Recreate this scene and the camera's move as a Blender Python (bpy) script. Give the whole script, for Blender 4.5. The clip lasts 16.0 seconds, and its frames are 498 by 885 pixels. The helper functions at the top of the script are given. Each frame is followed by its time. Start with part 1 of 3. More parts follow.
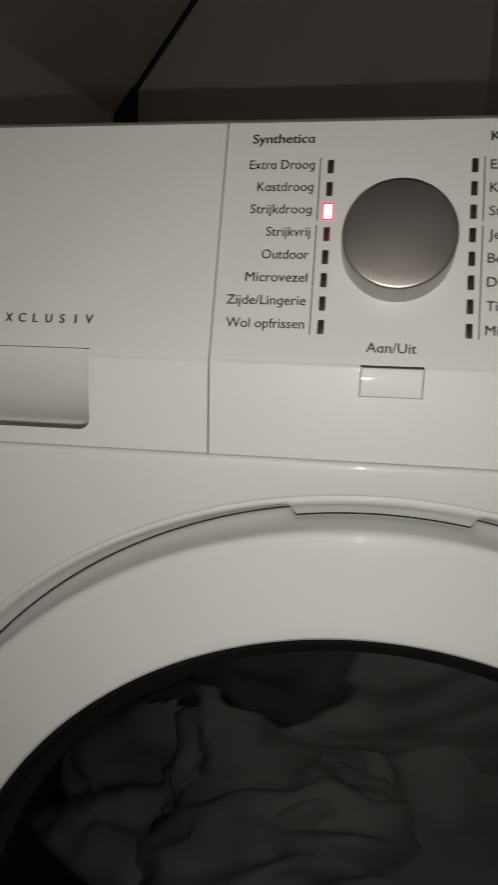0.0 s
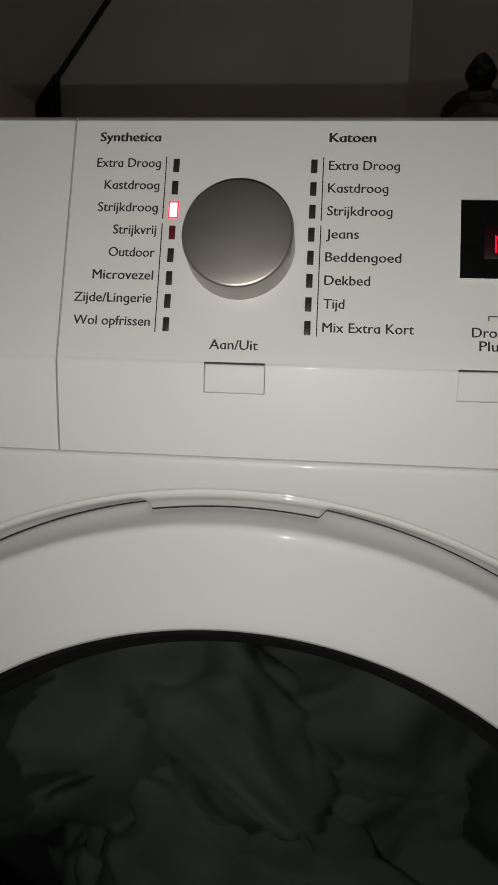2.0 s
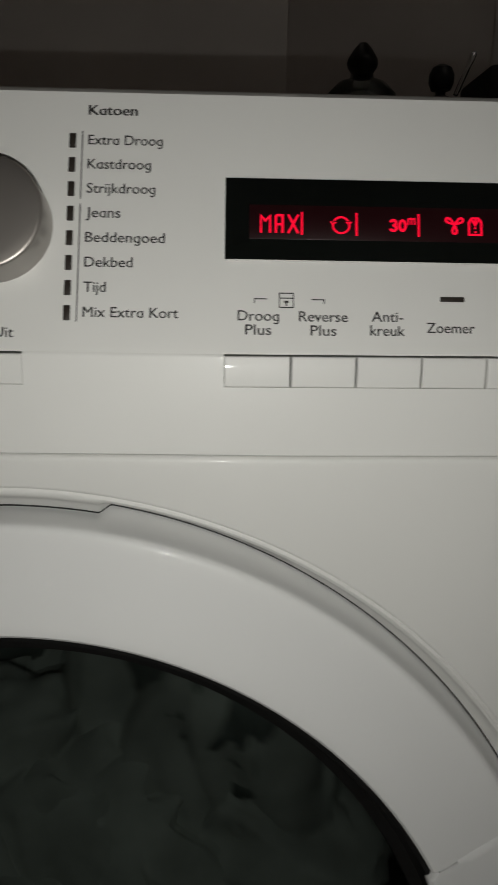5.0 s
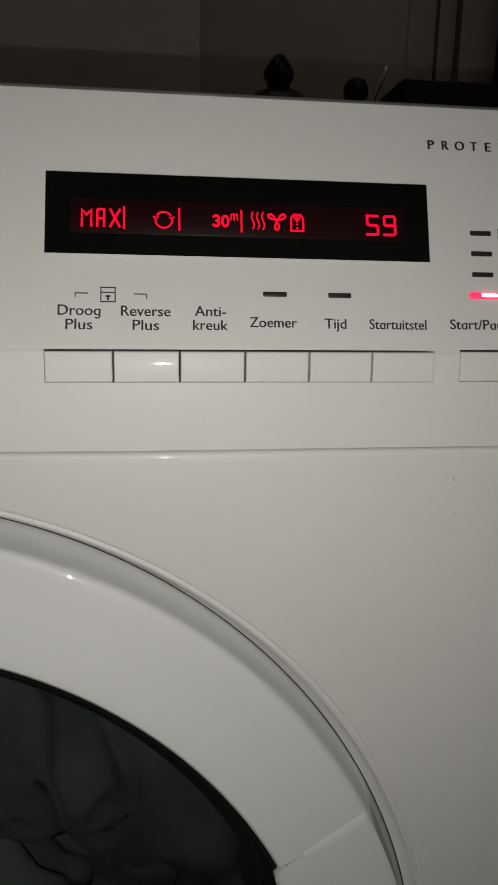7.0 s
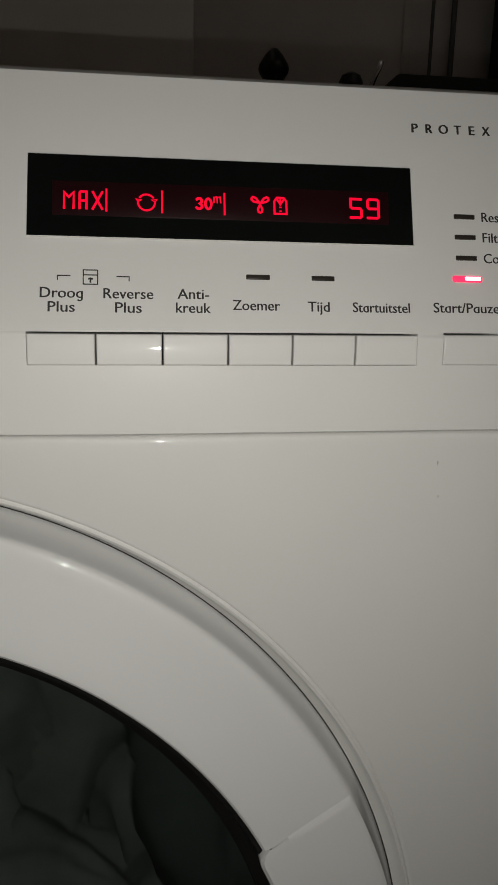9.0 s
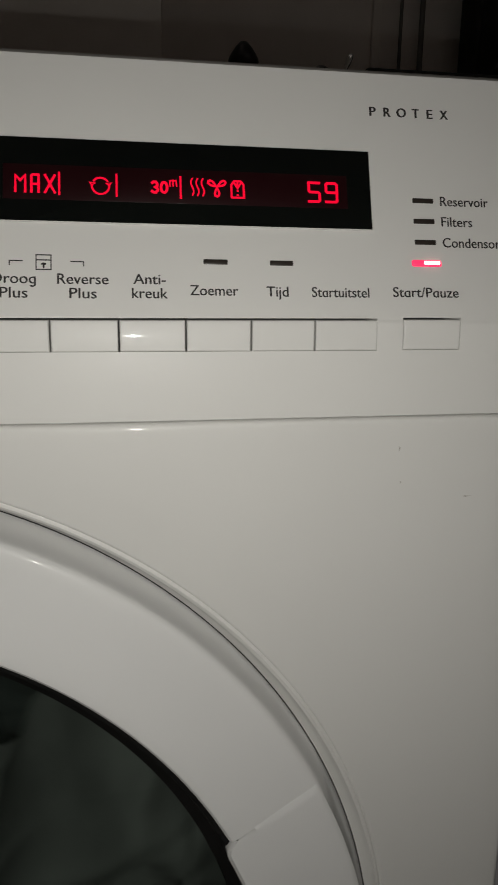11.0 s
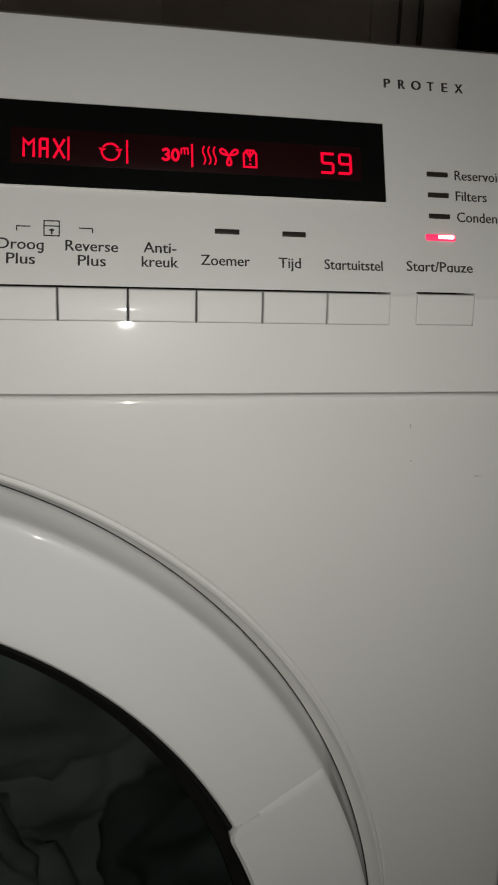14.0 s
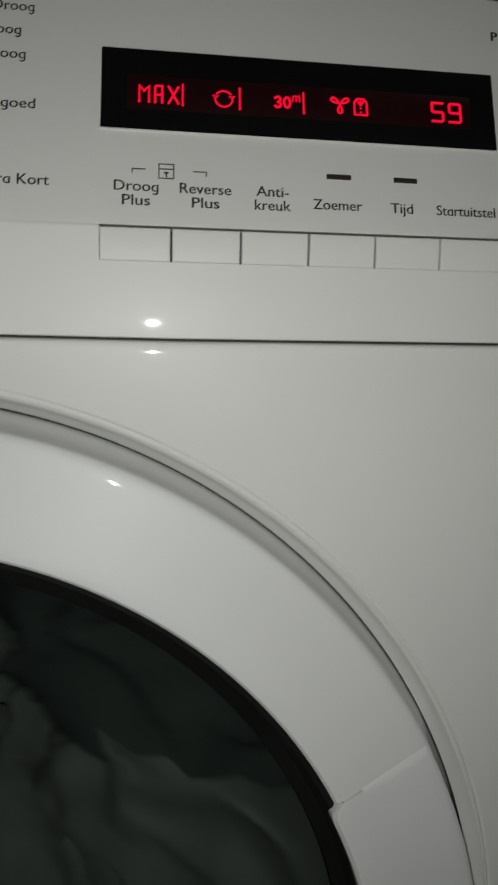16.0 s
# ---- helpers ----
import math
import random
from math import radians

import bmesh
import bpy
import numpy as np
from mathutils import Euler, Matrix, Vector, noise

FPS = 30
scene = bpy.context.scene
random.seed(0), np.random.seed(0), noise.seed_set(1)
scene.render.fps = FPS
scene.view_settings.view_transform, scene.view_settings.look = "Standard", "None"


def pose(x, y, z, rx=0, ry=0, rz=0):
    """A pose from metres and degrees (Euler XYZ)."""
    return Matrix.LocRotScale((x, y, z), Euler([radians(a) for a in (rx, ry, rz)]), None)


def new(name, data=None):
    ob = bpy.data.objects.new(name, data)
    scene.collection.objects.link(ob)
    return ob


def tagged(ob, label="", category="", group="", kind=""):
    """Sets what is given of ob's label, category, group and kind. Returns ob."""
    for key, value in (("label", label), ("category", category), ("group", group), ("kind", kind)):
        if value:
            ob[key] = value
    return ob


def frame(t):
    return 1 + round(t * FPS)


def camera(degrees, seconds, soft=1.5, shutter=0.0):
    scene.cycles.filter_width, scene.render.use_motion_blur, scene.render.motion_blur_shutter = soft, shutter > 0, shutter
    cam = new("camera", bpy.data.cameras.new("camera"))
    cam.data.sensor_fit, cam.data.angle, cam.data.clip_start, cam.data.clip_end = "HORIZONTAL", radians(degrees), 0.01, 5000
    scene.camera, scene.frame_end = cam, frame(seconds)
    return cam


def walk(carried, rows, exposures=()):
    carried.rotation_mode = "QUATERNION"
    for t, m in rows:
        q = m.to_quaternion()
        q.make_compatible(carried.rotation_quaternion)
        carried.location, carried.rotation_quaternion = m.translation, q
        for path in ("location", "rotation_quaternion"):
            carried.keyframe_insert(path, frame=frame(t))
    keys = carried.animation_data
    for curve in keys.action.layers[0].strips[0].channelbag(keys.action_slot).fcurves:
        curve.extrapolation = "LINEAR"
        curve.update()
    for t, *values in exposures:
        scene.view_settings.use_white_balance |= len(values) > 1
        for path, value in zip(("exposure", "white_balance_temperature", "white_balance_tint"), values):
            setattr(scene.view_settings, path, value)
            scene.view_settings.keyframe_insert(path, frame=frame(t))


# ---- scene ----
cam = camera(38.8, 16.0, 1.3, 0.5)
# seconds, eye, turn: a phone carried along the machine's front
PATH = [
    (0, -0.0081, -0.2680, 0.7809, 77.82, -1.08, 9.77),
    (0.5, 0.0127, -0.2662, 0.7824, 77.57, -0.98, 8.62),
    (1, 0.0229, -0.2665, 0.7835, 77.30, -1.19, 6.64),
    (1.5, 0.0296, -0.2660, 0.7813, 77.65, -1.07, 5.95),
    (2, 0.0309, -0.2674, 0.7842, 77.20, -1.20, 5.56),
    (2.5, 0.0335, -0.2659, 0.7844, 76.80, -0.99, 5.95),
    (3, 0.0351, -0.2647, 0.7823, 76.83, -0.87, 5.99),
    (3.5, 0.0391, -0.2619, 0.7801, 77.29, -0.75, 5.12),
    (4, 0.0494, -0.2578, 0.7806, 77.34, -0.73, 3.37),
    (4.5, 0.0638, -0.2559, 0.7816, 77.12, -1.17, 0.34),
    (5, 0.0855, -0.2531, 0.7825, 76.51, -0.97, -1.31),
    (7.5, 0.1289, -0.2573, 0.7763, 77.43, -1.25, -6.60),
    (8, 0.1305, -0.2585, 0.7747, 77.43, -1.24, -6.39),
    (10.5, 0.1331, -0.2554, 0.7707, 76.49, -0.63, -7.46),
    (11, 0.1380, -0.2559, 0.7693, 76.83, -0.91, -8.49),
    (11.5, 0.1430, -0.2553, 0.7692, 76.82, -1.09, -9.08),
    (12, 0.1448, -0.2544, 0.7686, 76.65, -1.25, -9.60),
    (12.5, 0.1451, -0.2550, 0.7675, 76.84, -1.12, -9.64),
    (13, 0.1439, -0.2552, 0.7667, 76.89, -1.27, -9.34),
    (13.5, 0.1404, -0.2547, 0.7638, 76.90, -1.40, -9.03),
    (14, 0.1323, -0.2524, 0.7580, 77.07, -1.65, -8.99),
    (14.5, 0.1292, -0.2500, 0.7523, 77.08, -1.65, -7.80),
    (15, 0.1234, -0.2483, 0.7488, 77.08, -1.39, -7.35),
    (15.2, 0.1215, -0.2475, 0.7415, 78.84, -1.29, -7.63),
    (15.3, 0.1190, -0.2477, 0.7400, 79.61, -1.47, -8.32),
    (15.5, 0.1133, -0.2499, 0.7406, 79.73, -1.95, -9.11),
    (15.7, 0.1101, -0.2483, 0.7285, 81.12, -1.56, -7.94),
    (15.8, 0.1079, -0.2476, 0.7267, 80.76, -1.45, -7.47),
    (16, 0.1033, -0.2485, 0.7237, 80.34, -1.55, -7.02),
]
walk(cam, [(t, pose(x, y, z, rx, ry, rz)) for t, x, y, z, rx, ry, rz in PATH], [(0.0, 0.30, 6500, 10), (2.0, 0.30, 6350, 8.5), (3.5, 0.20, 6250, 8), (5.0, 0.08, 6320, 8), (8.0, 0.08, 6450, 9.5), (12.5, 0.05, 6430, 9.5), (14.5, 0.0, 6330, 9), (16.0, -0.06, 6150, 6)])

# ---- world: a dark room at night, lit by the phone's own torch ----
world = bpy.data.worlds.new("night")
scene.world = world
world.use_nodes = True
# dim warm fill that enters through the added ceiling opening
world.node_tree.nodes["Background"].inputs[0].default_value = (0.52, 0.45, 0.41, 1)
world.node_tree.nodes["Background"].inputs[1].default_value = 0.35
TORCH = 25400.0          # radiance of the torch's small lamp
TORCH_COLOUR = (1.0, 0.965, 0.89)
TORCH_AT = (-0.005, -0.019, 0.004)


# ---- materials ----
def material(name, colour, rough=0.5, metal=0.0, vary=0.06, scale=30.0, fine=900.0, bump=0.02, spec=0.5, coat=0.0, emit=None, strength=0.0):
    m = bpy.data.materials.new(name)
    m.use_nodes = True
    nt = m.node_tree
    b = nt.nodes["Principled BSDF"]
    b.inputs["Metallic"].default_value = metal
    b.inputs["Specular IOR Level"].default_value = spec
    b.inputs["Coat Weight"].default_value = coat
    b.inputs["Coat Roughness"].default_value = 0.035
    co = nt.nodes.new("ShaderNodeTexCoord")
    n1 = nt.nodes.new("ShaderNodeTexNoise")
    n1.inputs["Scale"].default_value, n1.inputs["Detail"].default_value = scale, 4
    n2 = nt.nodes.new("ShaderNodeTexNoise")
    n2.inputs["Scale"].default_value, n2.inputs["Detail"].default_value = fine, 2
    for n in (n1, n2):
        nt.links.new(co.outputs["Object"], n.inputs["Vector"])
    ramp = nt.nodes.new("ShaderNodeValToRGB")
    dark = [c * (1 - vary) for c in colour]
    light = [min(1.0, c * (1 + vary)) for c in colour]
    ramp.color_ramp.elements[0].position, ramp.color_ramp.elements[1].position = 0.3, 0.7
    ramp.color_ramp.elements[0].color, ramp.color_ramp.elements[1].color = (*dark, 1), (*light, 1)
    nt.links.new(n1.outputs["Fac"], ramp.inputs["Fac"])
    nt.links.new(ramp.outputs["Color"], b.inputs["Base Color"])
    rr = nt.nodes.new("ShaderNodeMapRange")
    rr.inputs["To Min"].default_value, rr.inputs["To Max"].default_value = rough * 0.85, min(1.0, rough * 1.2)
    nt.links.new(n1.outputs["Fac"], rr.inputs["Value"])
    nt.links.new(rr.outputs["Result"], b.inputs["Roughness"])
    if bump:
        bp = nt.nodes.new("ShaderNodeBump")
        bp.inputs["Strength"].default_value, bp.inputs["Distance"].default_value = bump, 0.001
        nt.links.new(n2.outputs["Fac"], bp.inputs["Height"])
        nt.links.new(bp.outputs["Normal"], b.inputs["Normal"])
    if emit:
        b.inputs["Emission Color"].default_value = (*emit, 1)
        b.inputs["Emission Strength"].default_value = strength
    return m


def glass_material(name, tint, rough):
    m = bpy.data.materials.new(name)
    m.use_nodes = True
    nt = m.node_tree
    nt.nodes.remove(nt.nodes["Principled BSDF"])
    tr = nt.nodes.new("ShaderNodeBsdfTransparent")
    tr.inputs["Color"].default_value = (*tint, 1)
    gl = nt.nodes.new("ShaderNodeBsdfGlossy")
    gl.inputs["Roughness"].default_value = rough
    fr = nt.nodes.new("ShaderNodeFresnel")
    fr.inputs["IOR"].default_value = 1.45
    mix = nt.nodes.new("ShaderNodeMixShader")
    nt.links.new(fr.outputs["Fac"], mix.inputs["Fac"])
    nt.links.new(tr.outputs["BSDF"], mix.inputs[1])
    nt.links.new(gl.outputs["BSDF"], mix.inputs[2])
    nt.links.new(mix.outputs["Shader"], nt.nodes["Material Output"].inputs["Surface"])
    return m


WHITE = material("white enamel", (0.74, 0.735, 0.715), 0.42, vary=0.014, scale=9, fine=900, bump=0.0016, spec=0.2, coat=0.55)
WHITE_PLASTIC = material("white plastic", (0.75, 0.745, 0.725), 0.40, vary=0.012, scale=12, fine=1100, bump=0.0012, spec=0.2, coat=0.55)
DOOR_WHITE = material("door plastic", (0.73, 0.73, 0.725), 0.40, vary=0.012, scale=10, fine=900, bump=0.0012, spec=0.2, coat=0.6)
GREY_SEAM = material("seam plastic", (0.35, 0.34, 0.33), 0.5, vary=0.05)
# the seam's shade, put into the colour of a strip behind it
GAP = material("shadow gap", (0.03, 0.027, 0.024), 0.8, vary=0.1)
# near-black for gaps and recesses, their shade put into the colour
DARK = material("cavity shade", (0.02, 0.02, 0.02), 0.7, vary=0.2)
RUBBER = material("black gasket", (0.006, 0.006, 0.006), 0.45, vary=0.2, scale=60, bump=0.03)
INK = material("black print", (0.018, 0.017, 0.016), 0.5, vary=0.1)
LAMP_OFF = material("unlit lamp", (0.03, 0.024, 0.02), 0.35, vary=0.2, scale=200)
# unlit lamp, with the red spill of the lit one put into its colour
LAMP_SPILL = material("unlit lamp with painted red spill", (0.11, 0.012, 0.02), 0.35, vary=0.2, scale=200)
LAMP_ON = material("lit red lamp", (0.9, 0.5, 0.5), 0.3, vary=0.0, bump=0, emit=(1.0, 0.32, 0.36), strength=3.2)
LAMP_GLOW = material("red lamp glow", (0.6, 0.05, 0.08), 0.4, vary=0.0, bump=0, emit=(1.0, 0.02, 0.06), strength=0.9)
LAMP_PINK = material("lit pink lamp", (0.55, 0.06, 0.10), 0.3, vary=0.0, bump=0, emit=(1.0, 0.02, 0.10), strength=1.1)
SCREEN = material("display glass", (0.004, 0.005, 0.0045), 0.07, vary=0.2, bump=0)
BACKLIT = material("display field", (0.012, 0.002, 0.003), 0.3, vary=0.1, bump=0, emit=(1.0, 0.10, 0.13), strength=0.0014)
RED_GLOW = material("red segments", (0.10, 0.002, 0.006), 0.4, vary=0.0, bump=0, emit=(1.0, 0.0, 0.03), strength=0.95)
KNOB = material("brushed knob", (0.43, 0.40, 0.375), 0.42, metal=0.9, vary=0.025, scale=40, fine=1500, bump=0.012)
KNOB_SIDE = material("turned metal", (0.40, 0.38, 0.36), 0.32, metal=0.9, vary=0.04, scale=60, bump=0.008)
STEEL = material("drum steel", (0.45, 0.45, 0.44), 0.35, metal=0.9, vary=0.08)
GLASS = glass_material("smoked glass", (0.318, 0.344, 0.332), 0.03)
CLOTH = material("grey cloth", (0.57, 0.585, 0.555), 0.9, vary=0.25, scale=22, fine=420, bump=0.2)
CLOTH_DARK = material("dark cloth", (0.20, 0.225, 0.215), 0.9, vary=0.25, scale=22, fine=420, bump=0.2)
PLASTER = material("plaster", (0.71, 0.665, 0.62), 0.85, vary=0.07, scale=3, fine=140, bump=0.25)
# paler than the plaster, so unseen walls and ceiling bounce more torch light
BOUNCE_PAINT = material("white bounce paint", (0.86, 0.83, 0.79), 0.8, vary=0.04, scale=3, fine=150, bump=0.2)
GREY_PAINT = material("grey enamel", (0.36, 0.355, 0.37), 0.45, vary=0.03, scale=8, fine=300, bump=0.03)
BOARD = material("painted board", (0.66, 0.62, 0.57), 0.7, vary=0.08, scale=4, fine=160, bump=0.15)
FLOOR = material("grey vinyl", (0.34, 0.31, 0.28), 0.5, vary=0.15, scale=5, fine=200)
BLACK_PLASTIC = material("black plastic", (0.008, 0.008, 0.008), 0.35, vary=0.2)
BOTTLE = glass_material("clear bottle", (0.62, 0.66, 0.64), 0.22)
WOOD = material("dark wood", (0.09, 0.06, 0.04), 0.5, vary=0.25, scale=12, fine=220, bump=0.1)
CASE = material("black fabric", (0.028, 0.027, 0.026), 0.8, vary=0.2, scale=40, fine=600, bump=0.2)
DRAPE = material("dark drape", (0.06, 0.058, 0.05), 0.9, vary=0.2, scale=20, fine=500, bump=0.2)
PIPE = material("grey pipe paint", (0.13, 0.12, 0.11), 0.5, vary=0.1, scale=30, fine=400)
SCUFF = material("grey scuff", (0.42, 0.40, 0.37), 0.6, vary=0.2)
CHROME = material("chrome", (0.8, 0.8, 0.8), 0.08, metal=1.0, vary=0.02, bump=0)
PHONE = material("phone black", (0.01, 0.01, 0.01), 0.4, vary=0.1)
TORCH_LIGHT = material("torch lamp", (1, 1, 1), 0.5, vary=0.0, bump=0, emit=TORCH_COLOUR, strength=TORCH)


# ---- mesh helpers ----
def thing(name, label, category, at=None, group="", kind=""):
    ob = new(name)
    ob.empty_display_size = 0.02
    if at is not None:
        ob.matrix_basis = at
    return tagged(ob, label, category, group, kind)


def mesh_of(name, bm, mat, smooth=None):
    me = bpy.data.meshes.new(name)
    bmesh.ops.recalc_face_normals(bm, faces=bm.faces)
    bm.to_mesh(me)
    bm.free()
    me.materials.append(mat)
    if smooth is not None:
        me.shade_smooth()
        if smooth < 180:
            me.set_sharp_from_angle(angle=radians(smooth))
    return me


def part(name, bm, mat, parent, label="", at=None, smooth=35):
    ob = new(name, mesh_of(name, bm, mat, smooth))
    ob.parent = parent
    if at is not None:
        ob.matrix_basis = at
    if label:
        ob["label"] = label
    return ob


def solid(name, bm, mat, label, category, at=None, smooth=35, group="", kind=""):
    ob = new(name, mesh_of(name, bm, mat, smooth))
    if at is not None:
        ob.matrix_basis = at
    return tagged(ob, label, category, group, kind)


def box(x0, x1, y0, y1, z0, z1, bevel=0.0, segments=2, bm=None):
    made = bmesh.new()
    bmesh.ops.create_cube(made, size=1)
    for v in made.verts:
        v.co = Vector(((x0 + x1) / 2 + v.co.x * (x1 - x0), (y0 + y1) / 2 + v.co.y * (y1 - y0), (z0 + z1) / 2 + v.co.z * (z1 - z0)))
    if bevel:
        bmesh.ops.bevel(made, geom=made.edges[:], offset=bevel, segments=segments, affect="EDGES", profile=0.5)
    if bm is None:
        return made
    me = bpy.data.meshes.new("tmp")
    made.to_mesh(me)
    made.free()
    bm.from_mesh(me)
    bpy.data.meshes.remove(me)
    return bm


def prism(profile, x0, x1):
    """A closed outline in (y, z), drawn out along x."""
    bm = bmesh.new()
    a = [bm.verts.new((x0, y, z)) for y, z in profile]
    b = [bm.verts.new((x1, y, z)) for y, z in profile]
    n = len(profile)
    bm.faces.new(a)
    bm.faces.new(b[::-1])
    for i in range(n):
        bm.faces.new((a[i], a[(i + 1) % n], b[(i + 1) % n], b[i]))
    return bm


def turned(profile, steps=96, a0=0.0, a1=2 * math.pi, bend=None):
    """Turns (radius, y) pairs round the y axis; a0 and a1 limit the turn. bend(angle, i, r, y) may change a pair."""
    bm = bmesh.new()
    whole = abs(a1 - a0 - 2 * math.pi) < 1e-6
    rows = []
    for k in range(steps + (0 if whole else 1)):
        a = a0 + (a1 - a0) * k / steps
        row = []
        for i, (r, y) in enumerate(profile):
            if bend:
                r, y = bend(a, i, r, y)
            row.append(bm.verts.new((r * math.cos(a), y, r * math.sin(a))))
        rows.append(row)
    count = len(rows)
    for k in range(count if whole else count - 1):
        p, q = rows[k], rows[(k + 1) % count]
        for i in range(len(profile) - 1):
            bm.faces.new((p[i], p[i + 1], q[i + 1], q[i]))
    bmesh.ops.remove_doubles(bm, verts=bm.verts, dist=1e-6)
    return bm


def cut(ob, cutters):
    """Cuts the cutters' bmeshes out of a mesh object, for good."""
    for bm in cutters:
        c = new("cutter", mesh_of("cutter", bm, ob.data.materials[0]))
        c.parent = ob.parent
        mod = ob.modifiers.new("cut", "BOOLEAN")
        mod.operation, mod.solver, mod.object = "DIFFERENCE", "EXACT", c
        bpy.context.view_layer.update()
        done = bpy.data.meshes.new_from_object(ob.evaluated_get(bpy.context.evaluated_depsgraph_get()))
        ob.modifiers.clear()
        ob.data = done
        bpy.data.objects.remove(c)
    ob.data.shade_smooth()
    ob.data.set_sharp_from_angle(angle=radians(35))


def stroke(bm, points, width, closed=False, depth=0.00008):
    """A flat line of some width through (x, z) points, mitred at its corners, with a little depth towards -y."""
    pts = [Vector(p) for p in points]
    n = len(pts)
    runs = [(pts[(i + 1) % n] - pts[i]).normalized() for i in range(n if closed else n - 1)]
    rows = []
    for i, p in enumerate(pts):
        before = runs[i - 1] if closed or i else runs[0]
        after = runs[i] if i < len(runs) else runs[-1]
        side = Vector((-before.y, before.x)) + Vector((-after.y, after.x))
        side = side.normalized() if side.length > 1e-6 else Vector((-after.y, after.x))
        side *= width / 2 / max(0.55, side.dot(Vector((-after.y, after.x))))
        if not closed and i == 0:
            p = p - after * width * 0.42
        if not closed and i == n - 1:
            p = p + before * width * 0.42
        a, b = p + side, p - side
        rows.append([bm.verts.new(c) for c in ((a.x, 0, a.y), (a.x, -depth, a.y), (b.x, -depth, b.y), (b.x, 0, b.y))])
    for i in range(n if closed else n - 1):
        p, q = rows[i], rows[(i + 1) % n]
        for k in range(3):
            bm.faces.new((p[k], p[k + 1], q[k + 1], q[k]))
    if not closed:
        bm.faces.new(rows[0])
        bm.faces.new(rows[-1][::-1])
    return bm


def arc(cx, cz, r, a0, a1, n=12):
    return [(cx + r * math.cos(radians(a0 + (a1 - a0) * i / n)), cz + r * math.sin(radians(a0 + (a1 - a0) * i / n))) for i in range(n + 1)]


def letters(text, bold=0.0):
    cu = bpy.data.curves.new("print", "FONT")
    cu.body, cu.size, cu.extrude, cu.resolution_u, cu.offset = text, 1.0, 0.0, 3, bold
    ob = new("print", cu)
    bpy.context.view_layer.update()
    me = bpy.data.meshes.new_from_object(ob.evaluated_get(bpy.context.evaluated_depsgraph_get()))
    bpy.data.objects.remove(ob)
    bpy.data.curves.remove(cu)
    return me


def one_storey(text):
    """Lettering whose a and g are a plain bowl and stem, cut from the q of the typeface."""
    me = letters("".join("q" if ch in "ag" else ch for ch in text))
    kinds = [ch for ch in text if ch in "ag"]
    if not kinds:
        return me
    bm = bmesh.new()
    bm.from_mesh(me)
    bmesh.ops.remove_doubles(bm, verts=bm.verts, dist=1e-6)
    left, bowls = set(bm.verts), []
    while left:
        island, todo = [], [left.pop()]
        while todo:
            v = todo.pop()
            island.append(v)
            for e in v.link_edges:
                w = e.other_vert(v)
                if w in left:
                    left.remove(w)
                    todo.append(w)
        low = [v for v in island if v.co.y < -0.15]
        mid = (min(v.co.x for v in island) + max(v.co.x for v in island)) / 2
        # only the q has a straight tail of two corners to the right of its bowl
        if len(low) == 2 and min(v.co.x for v in low) > mid:
            bowls.append((mid, island, low))
    bowls.sort(key=lambda b: b[0])
    for kind, (mid, island, low) in zip(kinds, bowls):
        x0, x1 = min(v.co.x for v in low), max(v.co.x for v in low)
        thick = x1 - x0
        for v in low:
            v.co.y = 0.0 if kind == "a" else -0.06
        if kind == "g":
            r1 = (x1 - min(v.co.x for v in island)) * 0.46
            ring = []
            for k in range(11):
                a = radians(-150 * k / 10)
                ring.append([bm.verts.new((x1 - r1 + r * math.cos(a), -0.055 + 0.92 * r * math.sin(a), 0)) for r in (r1, r1 - thick)])
            for p, q in zip(ring, ring[1:]):
                bm.faces.new((p[0], p[1], q[1], q[0]))
    bm.to_mesh(me)
    bm.free()
    return me


def spread_of(me):
    xs = [v.co.x for v in me.vertices]
    ys = [v.co.y for v in me.vertices]
    return min(xs), max(xs), min(ys), max(ys)


CAP = spread_of(letters("E"))[3]


def word(text, x, v, width, cap, parent, mat, align="l", bold=0.0):
    """A printed word on the sloping panel. x: its left end, middle or right end; v: the middle of its capitals."""
    me = one_storey(text)
    x0, x1, _, _ = spread_of(me)
    sx, sy = width / (x1 - x0), cap / CAP
    off = {"l": x, "c": x - width / 2, "r": x - width}[align]
    for p in me.vertices:
        p.co = Vector((off + (p.co.x - x0) * sx, -0.00012, v - cap / 2 + p.co.y * sy))
    # further strikes beside the first thicken the thin strokes
    bm = bmesh.new()
    bm.from_mesh(me)
    first = bm.faces[:]
    for k in range(1, 4 if bold else 3):
        for p in bmesh.ops.duplicate(bm, geom=first)["geom"]:
            if isinstance(p, bmesh.types.BMVert):
                p.co += Vector((0.00013 if bold else 0.00008, 0.0, 0.00002)) * k + Vector((0, -0.00001, 0)) * k
    bm.to_mesh(me)
    bm.free()
    me.materials.append(mat)
    ob = new("lettering", me)
    ob.parent = parent
    ob.matrix_basis = PANEL
    return ob


# ---- the room: a corner under a sloping roof ----
NEAR_Y, FAR_Y = 1.25, 1.95
KNEE_X, KNEE_Z, PITCH = -0.560, 1.130, 52.0
WEST, EAST, SOUTH, CEIL = -0.64, 1.75, -1.15, 2.25


